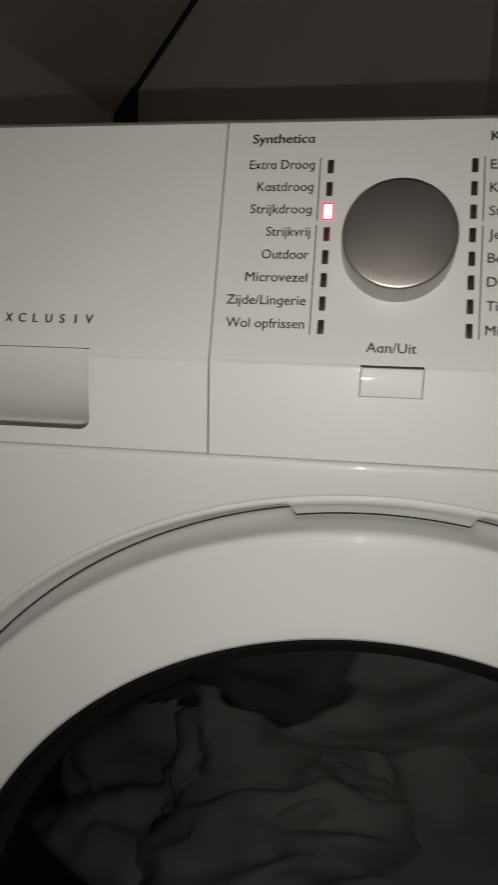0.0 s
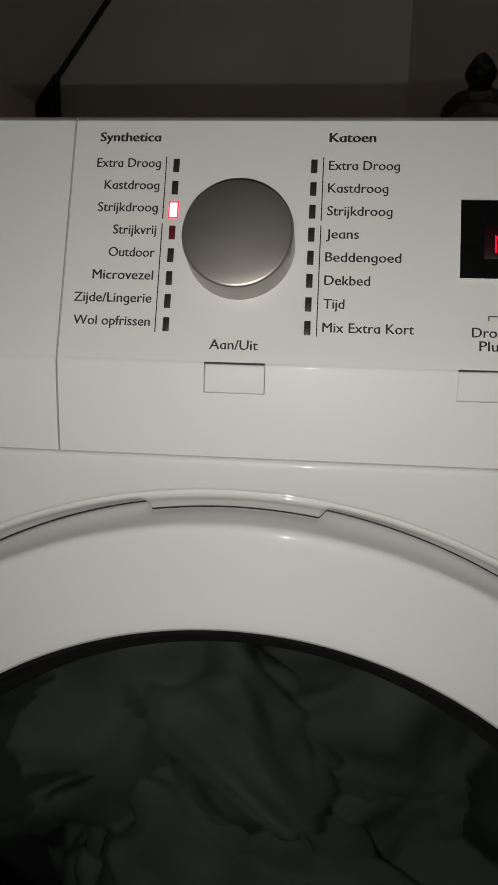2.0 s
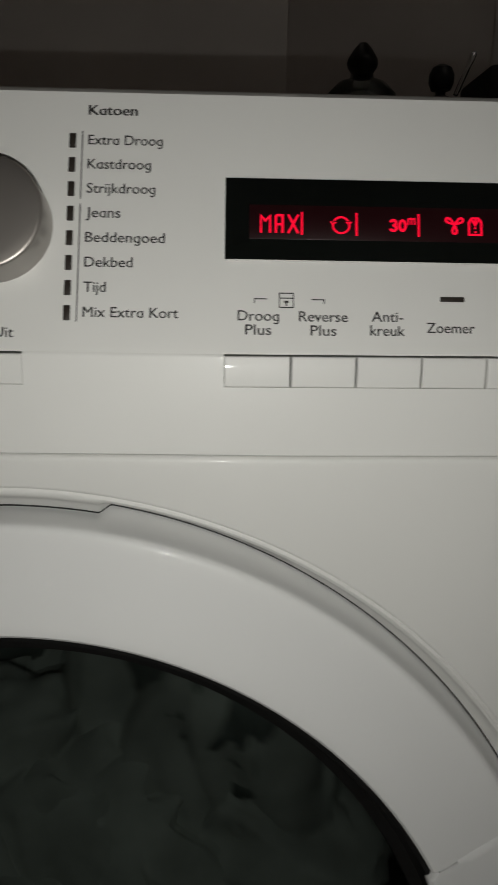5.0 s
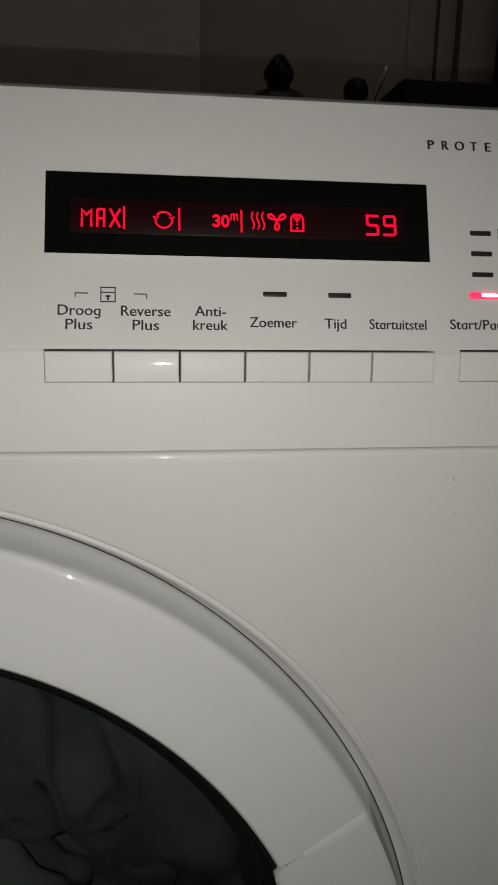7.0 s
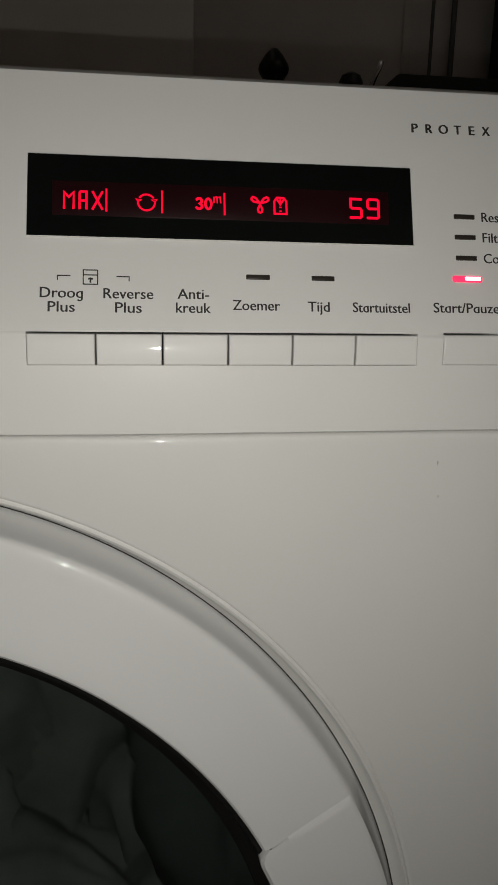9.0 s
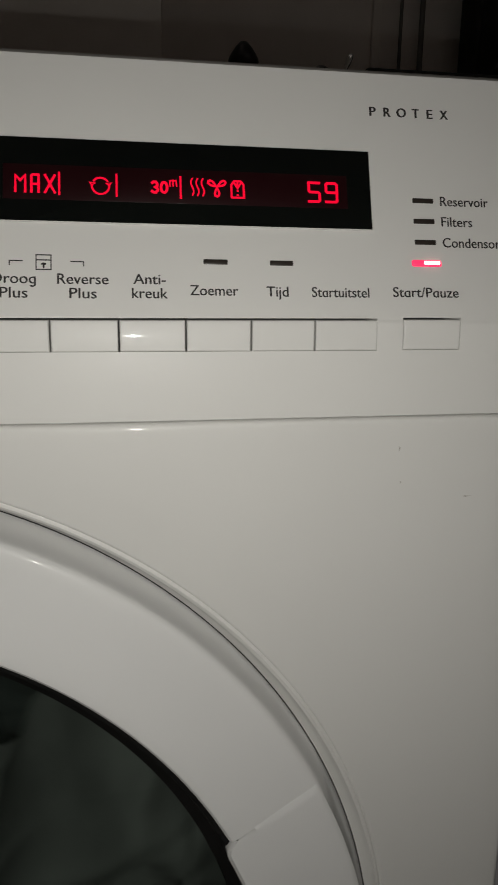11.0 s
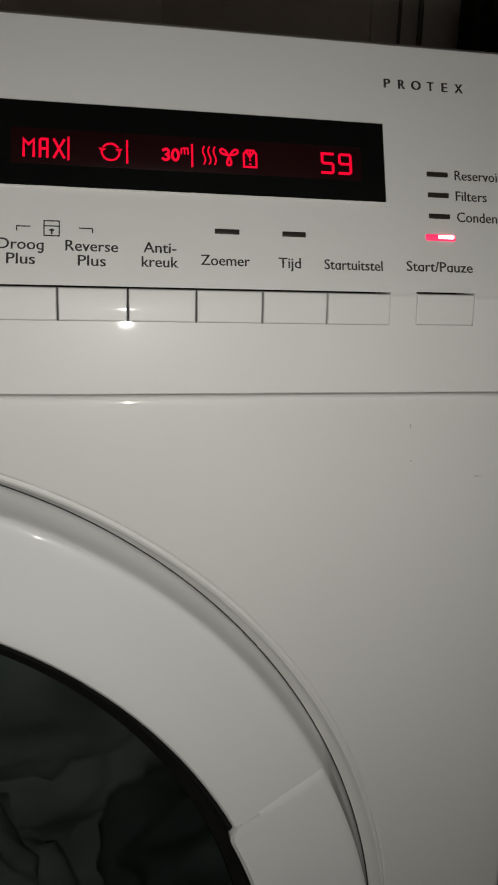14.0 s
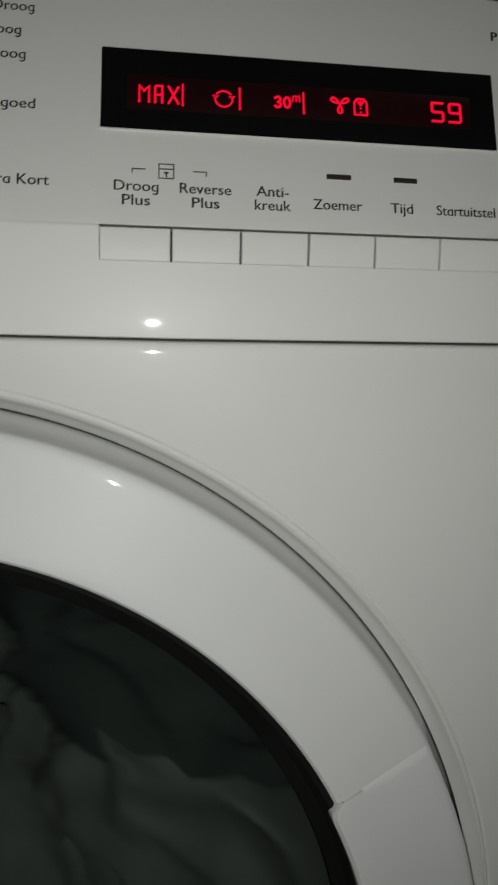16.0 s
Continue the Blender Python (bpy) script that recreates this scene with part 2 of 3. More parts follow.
def room():
    solid("floor", box(WEST, EAST, SOUTH, FAR_Y, -0.1, 0.0), FLOOR, "dim grey vinyl floor", "floor", kind="structure")
    solid("wall_north", box(-0.522, 0.187, NEAR_Y, FAR_Y, 0.0, CEIL, 0.004), PLASTER, "off-white plaster wall standing forward behind the dryer", "wall", kind="structure")
    solid("wall_alcove", box(0.187, EAST, FAR_Y, FAR_Y + 0.1, 0.0, CEIL), PLASTER, "off-white plaster wall at the back of an alcove", "wall", kind="structure")
    # unseen walls, added to close the room and throw torch light back
    solid("wall_south", box(WEST, EAST, SOUTH - 0.1, SOUTH, 0.0, CEIL), BOUNCE_PAINT, "plain unseen wall, pale to bounce torch light", "wall", kind="structure")
    solid("wall_east", box(EAST, EAST + 0.1, SOUTH - 0.1, FAR_Y + 0.1, 0.0, CEIL), BOUNCE_PAINT, "plain unseen wall, pale to bounce torch light", "wall", kind="structure")
    solid("knee_wall", box(KNEE_X - 0.08, KNEE_X, SOUTH, NEAR_Y - 0.012, 0.0, KNEE_Z), PLASTER, "low plastered knee wall under the roof slope", "wall", kind="structure")
    # roof slope, from the knee wall up to the ceiling
    rise = (CEIL - KNEE_Z) / math.tan(radians(PITCH))
    bm = bmesh.new()
    loop = [(KNEE_X, KNEE_Z), (KNEE_X + rise, CEIL), (KNEE_X + rise - 0.1, CEIL + 0.02), (KNEE_X - 0.1, KNEE_Z)]
    a = [bm.verts.new((x, SOUTH, z)) for x, z in loop]
    b = [bm.verts.new((x, NEAR_Y - 0.012, z)) for x, z in loop]
    bm.faces.new(a)
    bm.faces.new(b[::-1])
    for i in range(4):
        bm.faces.new((a[i], a[(i + 1) % 4], b[(i + 1) % 4], b[i]))
    solid("roof_slope", bm, BOARD, "painted sloping ceiling under the roof", "ceiling", kind="structure", smooth=None)
    # ceiling round an unseen opening, added to let dim fill light in
    bm = bmesh.new()
    x0, x1, y0, y1 = KNEE_X + rise - 0.02, EAST + 0.1, SOUTH - 0.1, FAR_Y + 0.1
    for a0, a1, b0, b1 in ((x0, x1, y0, 0.0), (x0, x1, 1.0, y1), (x0, 0.55, 0.0, 1.0), (1.45, x1, 0.0, 1.0)):
        box(a0, a1, b0, b1, CEIL, CEIL + 0.1, bm=bm)
    solid("ceiling", bm, BOUNCE_PAINT, "plain white ceiling in the dark with an added opening for fill light", "ceiling", kind="structure")
    # dark strip for open-joint shade between the slope and the wall behind the dryer
    ux, uz = math.cos(radians(PITCH)), math.sin(radians(PITCH))
    bm = bmesh.new()
    x0, z0 = -0.5150, 1.180
    stroke(bm, [(x0, 0.6), (x0, z0), (x0 + ux * 1.3, z0 + uz * 1.3)], 0.010, depth=0.004)
    solid("joint_strip", bm, DARK, "dark strip for the shade of the open joint along the wall and roof slope", "joint", kind="structure", at=pose(0, NEAR_Y - 0.001, 0), smooth=None)
    # dark box stands in for the shade of the hollow
    solid("joint_filler", box(-0.63, -0.523, NEAR_Y - 0.004, NEAR_Y + 0.02, 0.0, KNEE_Z + 0.2), DARK, "dark box for the shade in the hollow behind the knee wall", "joint", kind="structure")


def alcove():
    """What stands behind the dryer, of which only the tops show."""
    c = thing("sideboard", "tall dark wooden sideboard against the alcove wall", "sideboard", pose(0.80, 1.70, 0))
    part("carcass", box(-0.58, 0.58, -0.22, 0.24, 0.06, 1.04, 0.004), WOOD, c)
    part("top", box(-0.60, 0.60, -0.235, 0.245, 1.04, 1.07, 0.004), WOOD, c)
    part("base", box(-0.56, 0.56, -0.20, 0.22, 0.0, 0.06), WOOD, c)
    for x in (-0.29, 0.29):
        dr = part("door", box(x - 0.28, x + 0.28, -0.238, -0.221, 0.09, 1.02, 0.003), WOOD, c)
        part("handle", box(x - 0.02, x + 0.02, -0.252, -0.238, 0.72, 0.735, 0.003), CHROME, dr)
    j = thing("storage_jar", "round clear glass jar with a pointed black stopper on the sideboard", "jar", pose(0.40, 1.65, 1.07))
    part("jar", turned([(0.0, 0.002), (0.080, 0.002), (0.092, 0.012), (0.097, 0.05), (0.096, 0.10), (0.086, 0.145), (0.060, 0.172), (0.030, 0.182), (0.028, 0.196)], 48), BOTTLE, j, at=pose(0, 0, 0, 90, 0, 0), smooth=180)
    part("stopper", turned([(0.0, 0.190), (0.022, 0.190), (0.026, 0.200), (0.036, 0.214), (0.0385, 0.224), (0.036, 0.234), (0.022, 0.256), (0.010, 0.269), (0.0, 0.272)], 32), BLACK_PLASTIC, j, "pointed black stopper", at=pose(0, 0, -0.006, 90, 0, 0))
    j = thing("lidded_pot", "pot with a round black lid knob on the sideboard", "pot", pose(0.598, 1.65, 1.07))
    part("pot", turned([(0.0, 0.0), (0.07, 0.0), (0.078, 0.01), (0.08, 0.11), (0.074, 0.13), (0.03, 0.142), (0.012, 0.15), (0.012, 0.168)], 40), BLACK_PLASTIC, j, at=pose(0, 0, 0, 90, 0, 0))
    part("lid_knob", turned([(0.0, 0.160), (0.024, 0.162), (0.031, 0.178), (0.031, 0.196), (0.024, 0.212), (0.010, 0.220), (0.0, 0.221)], 32), BLACK_PLASTIC, j, "round black knob", at=pose(0, 0, 0, 90, 0, 0))
    part("lever", turned([(0.0, 0.0), (0.006, 0.0), (0.0065, 0.075), (0.0080, 0.088), (0.0075, 0.100), (0.0045, 0.106), (0.0, 0.107)], 20), CHROME, j, "thin chrome lever", at=pose(0.030, -0.028, 0.145, 0, 22, 0) @ pose(0, 0, 0, 90, 0, 0))
    solid("dark_case", box(0.69, 1.38, 1.56, 1.80, 1.07, 1.272, 0.01), CASE, "long dark case lying on the sideboard", "case")
    bm = bmesh.new()
    bmesh.ops.create_icosphere(bm, subdivisions=4, radius=1.0)
    for v in bm.verts:
        p = v.co
        k = 1 + 0.16 * noise.noise(p * 2.1 + Vector((3, 1, 5))) + 0.05 * noise.noise(p * 6)
        v.co = Vector((p.x * 0.26 * k, p.y * 0.10 * k, (p.z * 0.24 if p.z > 0 else p.z * 0.05) * k))
    low = min(v.co.z for v in bm.verts)
    solid("dark_bag", bm, CASE, "slumped black bag on top of the dark case", "bag", at=pose(1.34, 1.67, 1.272 - low), smooth=180)
    for x, w in ((0.895, 0.005), (0.958, 0.008)):
        o = thing("pipe", "thin dark pipe running up the alcove wall", "pipe", pose(x, FAR_Y - 0.03, 0), group="pipes on the alcove wall")
        part("tube", turned([(0.0, 0.0), (w, 0.0), (w, CEIL), (0.0, CEIL)], 20), PIPE, o, at=pose(0, 0, 0, 90, 0, 0))
        part("clip", box(-w - 0.004, w + 0.004, -0.004, 0.032, 1.9, 1.92, 0.002), CASE, o)
    solid("cupboard_side", box(0.815, 0.84, FAR_Y - 0.018, FAR_Y - 0.001, 0.0, CEIL - 0.02, 0.003), BOARD, "upright painted board against the alcove wall", "board")
    solid("curtain", curtain(1.05, 1.45, CEIL - 0.02), DRAPE, "dark hanging cloth beside the pipes", "curtain", at=pose(0, FAR_Y - 0.10, 0), smooth=180)


def curtain(x0, x1, top):
    bm = bmesh.new()
    n = 60
    rows = []
    for z in (1.075, 1.4, 1.8, top):
        front = [bm.verts.new((x0 + (x1 - x0) * i / n, 0.022 * math.sin(i * 0.75) + 0.008 * math.sin(i * 0.31 + z), z)) for i in range(n + 1)]
        rows.append(front)
    for p, q in zip(rows, rows[1:]):
        for i in range(n):
            bm.faces.new((p[i], p[i + 1], q[i + 1], q[i]))
    bmesh.ops.solidify(bm, geom=bm.faces[:], thickness=0.003)
    return bm


# ---- the tumble dryer ----
HALF = 0.2985
TILT = 19.5
PANEL = pose(0, -0.0280, 0.6821, -TILT, 0, 0)
DOOR_R = 0.240
DOOR_Y, DOOR_Z, DOOR_LEAN = -0.0159, 0.4549, -3.5
DOOR_AT = pose(0, DOOR_Y, DOOR_Z, DOOR_LEAN, 0, 0)
SEAM_Z = 0.7170
TOP_Z = 0.8490


def on_panel(v, out=0.0):
    p = PANEL @ Vector((0, -out, v))
    return p.y, p.z


STRIP = [(0.7540, -0.00262), (0.7530, -0.00270), (0.7490, -0.00292), (0.7445, -0.00310), (0.7400, -0.00323), (0.7350, -0.00331), (0.7300, -0.00331), (0.7250, -0.00325), (0.7195, -0.00310)]


def fascia_profile():
    p = [(0.066, TOP_Z), (0.042, TOP_Z), (0.0362, TOP_Z - 0.0004), (0.0328, TOP_Z - 0.0016), on_panel(0.1738), on_panel(0.1712)]
    p += [on_panel(0.0804), on_panel(0.0789), on_panel(0.0776)]
    y, z = on_panel(0.0767)
    p += [(y + 0.0001, z)]
    p += [(y, z) for z, y in STRIP]
    p += [(-0.0030, SEAM_Z + 0.0008), (-0.0024, SEAM_Z + 0.0004), (0.0018, SEAM_Z + 0.0004), (0.066, SEAM_Z + 0.0004)]
    return p


def facet_y(z):
    """Depth of the lower strip of the fascia, which bulges a little."""
    zs, ys = zip(*STRIP[::-1])
    return float(np.interp(z, zs, ys))


def strip_box(x0, x1, z0, z1, sunk, deep, bevel, segments=2):
    """A key set into the lower strip: a slightly hollow face between small rounded edges."""
    bm = box(x0, x1, sunk, deep, z0, z1)
    front = [f for f in bm.faces if all(v.co.y < sunk + 1e-6 for v in f.verts)]
    bmesh.ops.bevel(bm, geom=[e for f in front for e in f.edges], offset=bevel, segments=segments, affect="EDGES", profile=0.5)
    cutz = [z0 + (z1 - z0) * k / 4 for k in (1, 2, 3)]
    for z in cutz:
        bmesh.ops.bisect_plane(bm, geom=bm.verts[:] + bm.edges[:] + bm.faces[:], plane_co=(0, 0, z), plane_no=(0, 0, 1))
    for v in bm.verts:
        if v.co.y < deep - 0.002:
            q = (v.co.z - z0) / (z1 - z0)
            v.co.y += facet_y(v.co.z) - 0.00035 * math.sin(math.pi * min(1, max(0, q)))
    return bm


TAB = 0.0010


def rim_tab(a):
    x = math.cos(a) * DOOR_R
    if math.sin(a) < 0:
        return 0.0
    s = (0.0385 - abs(x)) / 0.0040
    s = max(0.0, min(1.0, s))
    return TAB * s * s * (3 - 2 * s)


def rim_angles():
    """Turns round the opening, finer at the finger tab."""
    coarse = [2 * math.pi * k / 240 for k in range(240) if not radians(76) < 2 * math.pi * k / 240 < radians(104)]
    return sorted(coarse + [radians(76 + 28 * k / 160) for k in range(161)])


TAB_DEPTH = 0.50
TAB_SHARE = (0.0, 0.0, 0.0, 0.0, 0.0, 0.0, 0.03, 0.15, 0.36, 0.60, 0.76, 0.90, 1.0, 1.0, 1.0)


def front_plate():
    """Front sheet with rounded outer edges and a round opening with its rim."""
    bm = bmesh.new()
    z0, z1 = 0.06, SEAM_Z - 0.0005
    cz = DOOR_Z
    corners = [math.atan2(z - cz, x) % (2 * math.pi) for x in (-HALF, HALF) for z in (z0, z1)]
    angles = sorted(set(rim_angles() + corners))
    outer = [(0.000, 0.016), (0.000, 0.0036), (0.0002, 0.0019), (0.0007, 0.0008), (0.0015, 0.0002), (0.0026, 0.0), (0.0040, 0.0)]
    inner = [(0.0104, 0.0), (0.0099, 0.006), (0.0095, 0.024), (0.0092, 0.046), (0.0090, 0.054), (0.0087, 0.050), (0.0083, 0.028), (0.0077, 0.016), (0.0070, 0.034), (0.0062, 0.10), (0.0052, 0.28), (0.0034, 0.62), (0.0006, 0.93), (0.0, 1.03), (0.0012, 3.0)]
    rows = []
    for a in angles:
        c, s = math.cos(a), math.sin(a)
        row = []
        for inset, y in outer:
            reach = min((HALF - inset) / abs(c) if abs(c) > 1e-9 else 9, ((z1 - inset - cz) if s > 0 else (cz - z0 - inset)) / abs(s) if abs(s) > 1e-9 else 9)
            row.append(bm.verts.new((reach * c, y, cz + reach * s)))
        for k, (more, y) in enumerate(inner):
            deep = max(0.006, 0.0195 + DOOR_Y - DOOR_R * s * math.tan(radians(DOOR_LEAN)))
            side = max(0.0, c)
            r = DOOR_R + more * (0.92 + 0.12 * abs(c)) * (deep / 0.0183) ** 0.3 - 0.0013 * side - rim_tab(a) * TAB_SHARE[k]
            deep *= 1 - 0.3 * side
            if k < 14:
                y *= 1 - TAB_DEPTH * TAB_SHARE[k] * rim_tab(a) / TAB
            row.append(bm.verts.new((r * c, y * (0.018 if k < 9 else deep), cz + r * s)))
        rows.append(row)
    n = len(rows)
    for k in range(n):
        p, q = rows[k], rows[(k + 1) % n]
        for i in range(len(p) - 1):
            bm.faces.new((p[i], p[i + 1], q[i + 1], q[i]))
    return bm


DOOR_PROFILE = [(0.2411, 0.045), (0.2411, 0.0224), (0.2400, 0.0200), (0.2387, 0.0168), (0.2376, 0.0132), (0.2367, 0.0096), (0.2360, 0.0060), (0.2355, 0.0032), (0.2351, 0.0014), (0.2345, 0.0002),
                (0.2335, -0.0005), (0.2322, -0.0009), (0.2290, -0.0013), (0.2240, -0.0018), (0.2180, -0.0025), (0.2110, -0.0034), (0.2040, -0.0044), (0.1975, -0.0054), (0.1952, -0.0057), (0.1933, -0.0055), (0.1922, -0.0045),
                (0.1917, -0.0010), (0.1917, 0.0100)]
HANDLE = (radians(-28.0), radians(28.0))


def hollow(profile, x0, x1, turn):
    """An outline in (y, z) drawn out along x whose front runs forward in a rounding at both ends; the last two points are its back."""
    bm = bmesh.new()
    xs = [x0 + turn * (1 - math.cos(radians(15 * k))) for k in range(7)]
    xs += [x0 + x1 - x for x in xs[::-1]]
    rows = []
    for x in xs:
        e = 1 - min(1.0, min(x - x0, x1 - x) / turn)
        keep = math.sqrt(max(0.0, 1 - e * e))
        rows.append([bm.verts.new((x, y * (0.25 + 0.75 * keep) if i < len(profile) - 2 else y, z)) for i, (y, z) in enumerate(profile)])
    n = len(profile)
    bm.faces.new(rows[0])
    bm.faces.new(rows[-1][::-1])
    for p, q in zip(rows, rows[1:]):
        for i in range(n):
            bm.faces.new((p[i], p[(i + 1) % n], q[(i + 1) % n], q[i]))
    return bm


def rising(bm, x0=0.09, slope=0.006):
    """Lifts the button row a little towards its far end."""
    for v in bm.verts:
        v.co.z += (v.co.x - x0) * slope
    return bm


def climbing(bm, low, high, slope=0.010):
    """Lifts the edge along the seam a little past the middle."""
    for v in bm.verts:
        if low < v.co.z < high and v.co.x > 0.11:
            v.co.z += (v.co.x - 0.11) * slope
    return bm


def dryer():
    d = thing("tumble_dryer", "white front-loading tumble dryer with a round smoked-glass door", "tumble dryer")
    # cabinet
    bm = bmesh.new()
    box(-HALF, -HALF + 0.0012, 0.0165, 0.58, 0.02, TOP_Z - 0.004, bm=bm)
    box(HALF - 0.0012, HALF, 0.0165, 0.58, 0.02, TOP_Z - 0.004, bm=bm)
    box(-HALF + 0.0012, HALF - 0.0012, 0.575, 0.58, 0.02, TOP_Z - 0.004, bm=bm)
    box(-HALF + 0.0012, HALF - 0.0012, 0.02, 0.575, 0.02, 0.03, bm=bm)
    part("cabinet", bm, WHITE, d)
    part("top_panel", box(-HALF, HALF, 0.061, 0.58, TOP_Z - 0.0035, TOP_Z - 0.0005, 0.001), WHITE, d)
    part("front_panel", climbing(front_plate(), SEAM_Z - 0.012, SEAM_Z + 0.001), WHITE, d)
    # near-black ring that stands in for shade in the gap round the door
    bm = bmesh.new()
    ring = []
    turns = rim_angles()
    for a in turns:
        c, q = math.cos(a), math.sin(a)
        row = []
        for more, back in ((0.0003, 0.0002), (-0.0008, 0.0004), (-0.0009, 0.0030)):
            side = max(0.0, c)
            r = DOOR_R - 0.0013 * side - rim_tab(a) + more * (1 - 0.4 * side)
            deep = max(0.006, 0.0195 + DOOR_Y - r * q * math.tan(radians(DOOR_LEAN))) * (1 - 0.3 * side) * 1.03 * (1 - TAB_DEPTH * rim_tab(a) / TAB) + back
            row.append(bm.verts.new((r * c, deep, DOOR_Z + r * q)))
        ring.append(row)
    for k in range(len(ring)):
        p, q = ring[k], ring[(k + 1) % len(ring)]
        for i in range(2):
            bm.faces.new((p[i], p[i + 1], q[i + 1], q[i]))
    part("rim_gap_shade", bm, DARK, d, "thin dark ring for the shade in the gap round the door")
    part("plinth", box(-HALF + 0.002, HALF - 0.002, 0.006, 0.02, 0.012, 0.0585, 0.002), WHITE_PLASTIC, d)
    for x in (-0.25, 0.25):
        for y in (0.06, 0.53):
            foot = turned([(0.0, 0.0), (0.02, 0.0), (0.022, -0.004), (0.022, -0.0115), (0.008, -0.0115), (0.008, -0.02), (0, -0.02)], 24)
            part("foot", foot, BLACK_PLASTIC, d, at=pose(x, y, 0.0, -90, 0, 0))
    # fascia, right of the seam
    seam = -0.0689
    bm = prism(fascia_profile(), seam + 0.0004, HALF)
    bmesh.ops.bisect_plane(bm, geom=bm.verts[:] + bm.edges[:] + bm.faces[:], plane_co=(0.11, 0, 0), plane_no=(1, 0, 0))
    f = part("control_panel", climbing(bm, SEAM_Z - 0.001, SEAM_Z + 0.004), WHITE_PLASTIC, d)
    cut(f, [rising(box(0.0829, 0.2239, -0.03, 0.030, 0.7427, 0.7544)), rising(box(0.2338, 0.2563, -0.03, 0.030, 0.7429, 0.7547)), box(-0.0114, 0.0119, -0.03, 0.030, 0.7427, 0.7544)])
    # drawer of the water tank, left of the seam
    w = part("water_drawer", prism(fascia_profile(), -HALF, seam - 0.0004), WHITE_PLASTIC, d, "white drawer front with a sunken grip")
    # dark strip that paints the shade inside the seam under the fascia
    part("panel_gap_shade", box(-HALF + 0.002, HALF - 0.002, 0.0035, 0.0060, SEAM_Z - 0.004, SEAM_Z + 0.006), GAP, d)
    part("seam_filler", box(seam - 0.002, seam + 0.002, 0.0015, 0.0045, 0.0790, 0.1725), GREY_SEAM, d, at=PANEL)
    part("seam_filler", box(seam - 0.002, seam + 0.002, 0.0005, 0.0030, SEAM_Z + 0.001, 0.7560), GREY_SEAM, d)
    g = box(-0.2510, -0.1178, -0.03, 0.0300, 0.7246, 0.7572)
    bmesh.ops.bevel(g, geom=[e for e in g.edges if abs((e.verts[0].co - e.verts[1].co).normalized().y) > 0.9 and e.verts[0].co.z < 0.74], offset=0.0045, segments=6, affect="EDGES", profile=0.5)
    for v in g.verts:
        # the floor of the pocket falls away inwards
        if v.co.z < 0.735:
            v.co.z -= 0.19 * (v.co.y + 0.003)
    cut(w, [g])
    scoop = [(0.0010, 0.7567), (0.0019, 0.7530), (0.0032, 0.7490), (0.0049, 0.7450), (0.0069, 0.7410), (0.0094, 0.7370), (0.0124, 0.7333), (0.0160, 0.7298), (0.0200, 0.7266), (0.0245, 0.7236), (0.0288, 0.7210), (0.0296, 0.7190), (0.0296, 0.7567)]
    part("grip_plate", hollow(scoop, -0.2509, -0.1179, 0.006), WHITE_PLASTIC, w, smooth=50)
    # push buttons
    pitch = (0.2239 - 0.0831) / 6
    for k in range(6):
        part("button", rising(strip_box(0.0831 + k * pitch + (0.0004 if k else -0.0001), 0.0831 + (k + 1) * pitch - (0.0002 if k < 5 else -0.0001), 0.74275, 0.7537, 0.0002, 0.012, 0.0005, 2)), WHITE_PLASTIC, d, smooth=20)
    part("start_button", rising(strip_box(0.2342, 0.25625, 0.74295, 0.7540, 0.0002, 0.012, 0.0005, 2)), WHITE_PLASTIC, d, smooth=20)
    part("power_button", strip_box(-0.0112, 0.0117, 0.74275, 0.7536, 0.0002, 0.012, 0.0005, 2), WHITE_PLASTIC, d, smooth=20)
    # dark sheet for the shade in the gaps between the keys
    part("button_well", box(-0.02, 0.265, 0.0135, 0.0150, 0.735, 0.76), DARK, d)
    # programme knob
    k = part("knob", turned([(0.0, -0.0146), (0.004, -0.01455), (0.008, -0.0144), (0.012, -0.01413), (0.016, -0.01376), (0.0194, -0.01335), (0.0200, -0.0132), (0.0204, -0.0129), (0.0206, -0.0125)], 96), KNOB, d, "brushed metal programme knob", at=PANEL @ pose(0, 0, 0.1222))
    part("knob_skirt", turned([(0.0206, -0.0125), (0.0207, -0.0122), (0.0210, -0.0010), (0.0211, -0.0003), (0.0211, 0.002)], 96), KNOB_SIDE, k)
    # programme lamps and bars
    vs = [0.1550 - i * 0.00917 for i in range(8)]
    for side in (-1, 1):
        for i, v in enumerate(vs):
            lit = side < 0 and i == 2
            lamp = box(-0.00125, 0.00125, -0.00035, 0.001, -0.0028, 0.0028, 0.0003) if not lit else box(-0.0015, 0.0015, -0.0005, 0.001, -0.0030, 0.0030, 0.0005)
            o = part("indicator_lamp", lamp, LAMP_ON if lit else LAMP_SPILL if side < 0 and i == 3 else LAMP_OFF, d, "lit red programme lamp" if lit else "", at=PANEL @ pose(side * 0.027, 0, v))
            if lit:
                # glowing outline added for the red glow round the lit lamp
                part("lamp_glow", stroke(bmesh.new(), [(-0.0017, -0.0032), (0.0017, -0.0032), (0.0017, 0.0032), (-0.0017, 0.0032)], 0.0005, True, 0.0003), LAMP_GLOW, o)
        for top, foot in ((vs[0] + 0.0035, vs[2] - 0.0035), (vs[3] + 0.0035, vs[7] - 0.0030)):
            part("group_line", stroke(bmesh.new(), [(-0.0311 if side < 0 else 0.0305, foot), (-0.0311 if side < 0 else 0.0305, top)], 0.00042), INK, d, at=PANEL @ pose(0, -0.00005, 0))
    cap = 0.0037
    word("Synthetica", -0.0585, 0.1668, 0.0243, cap, d, INK, bold=0.016)
    word("Katoen", 0.0324, 0.1668, 0.0176, cap, d, INK, bold=0.016)
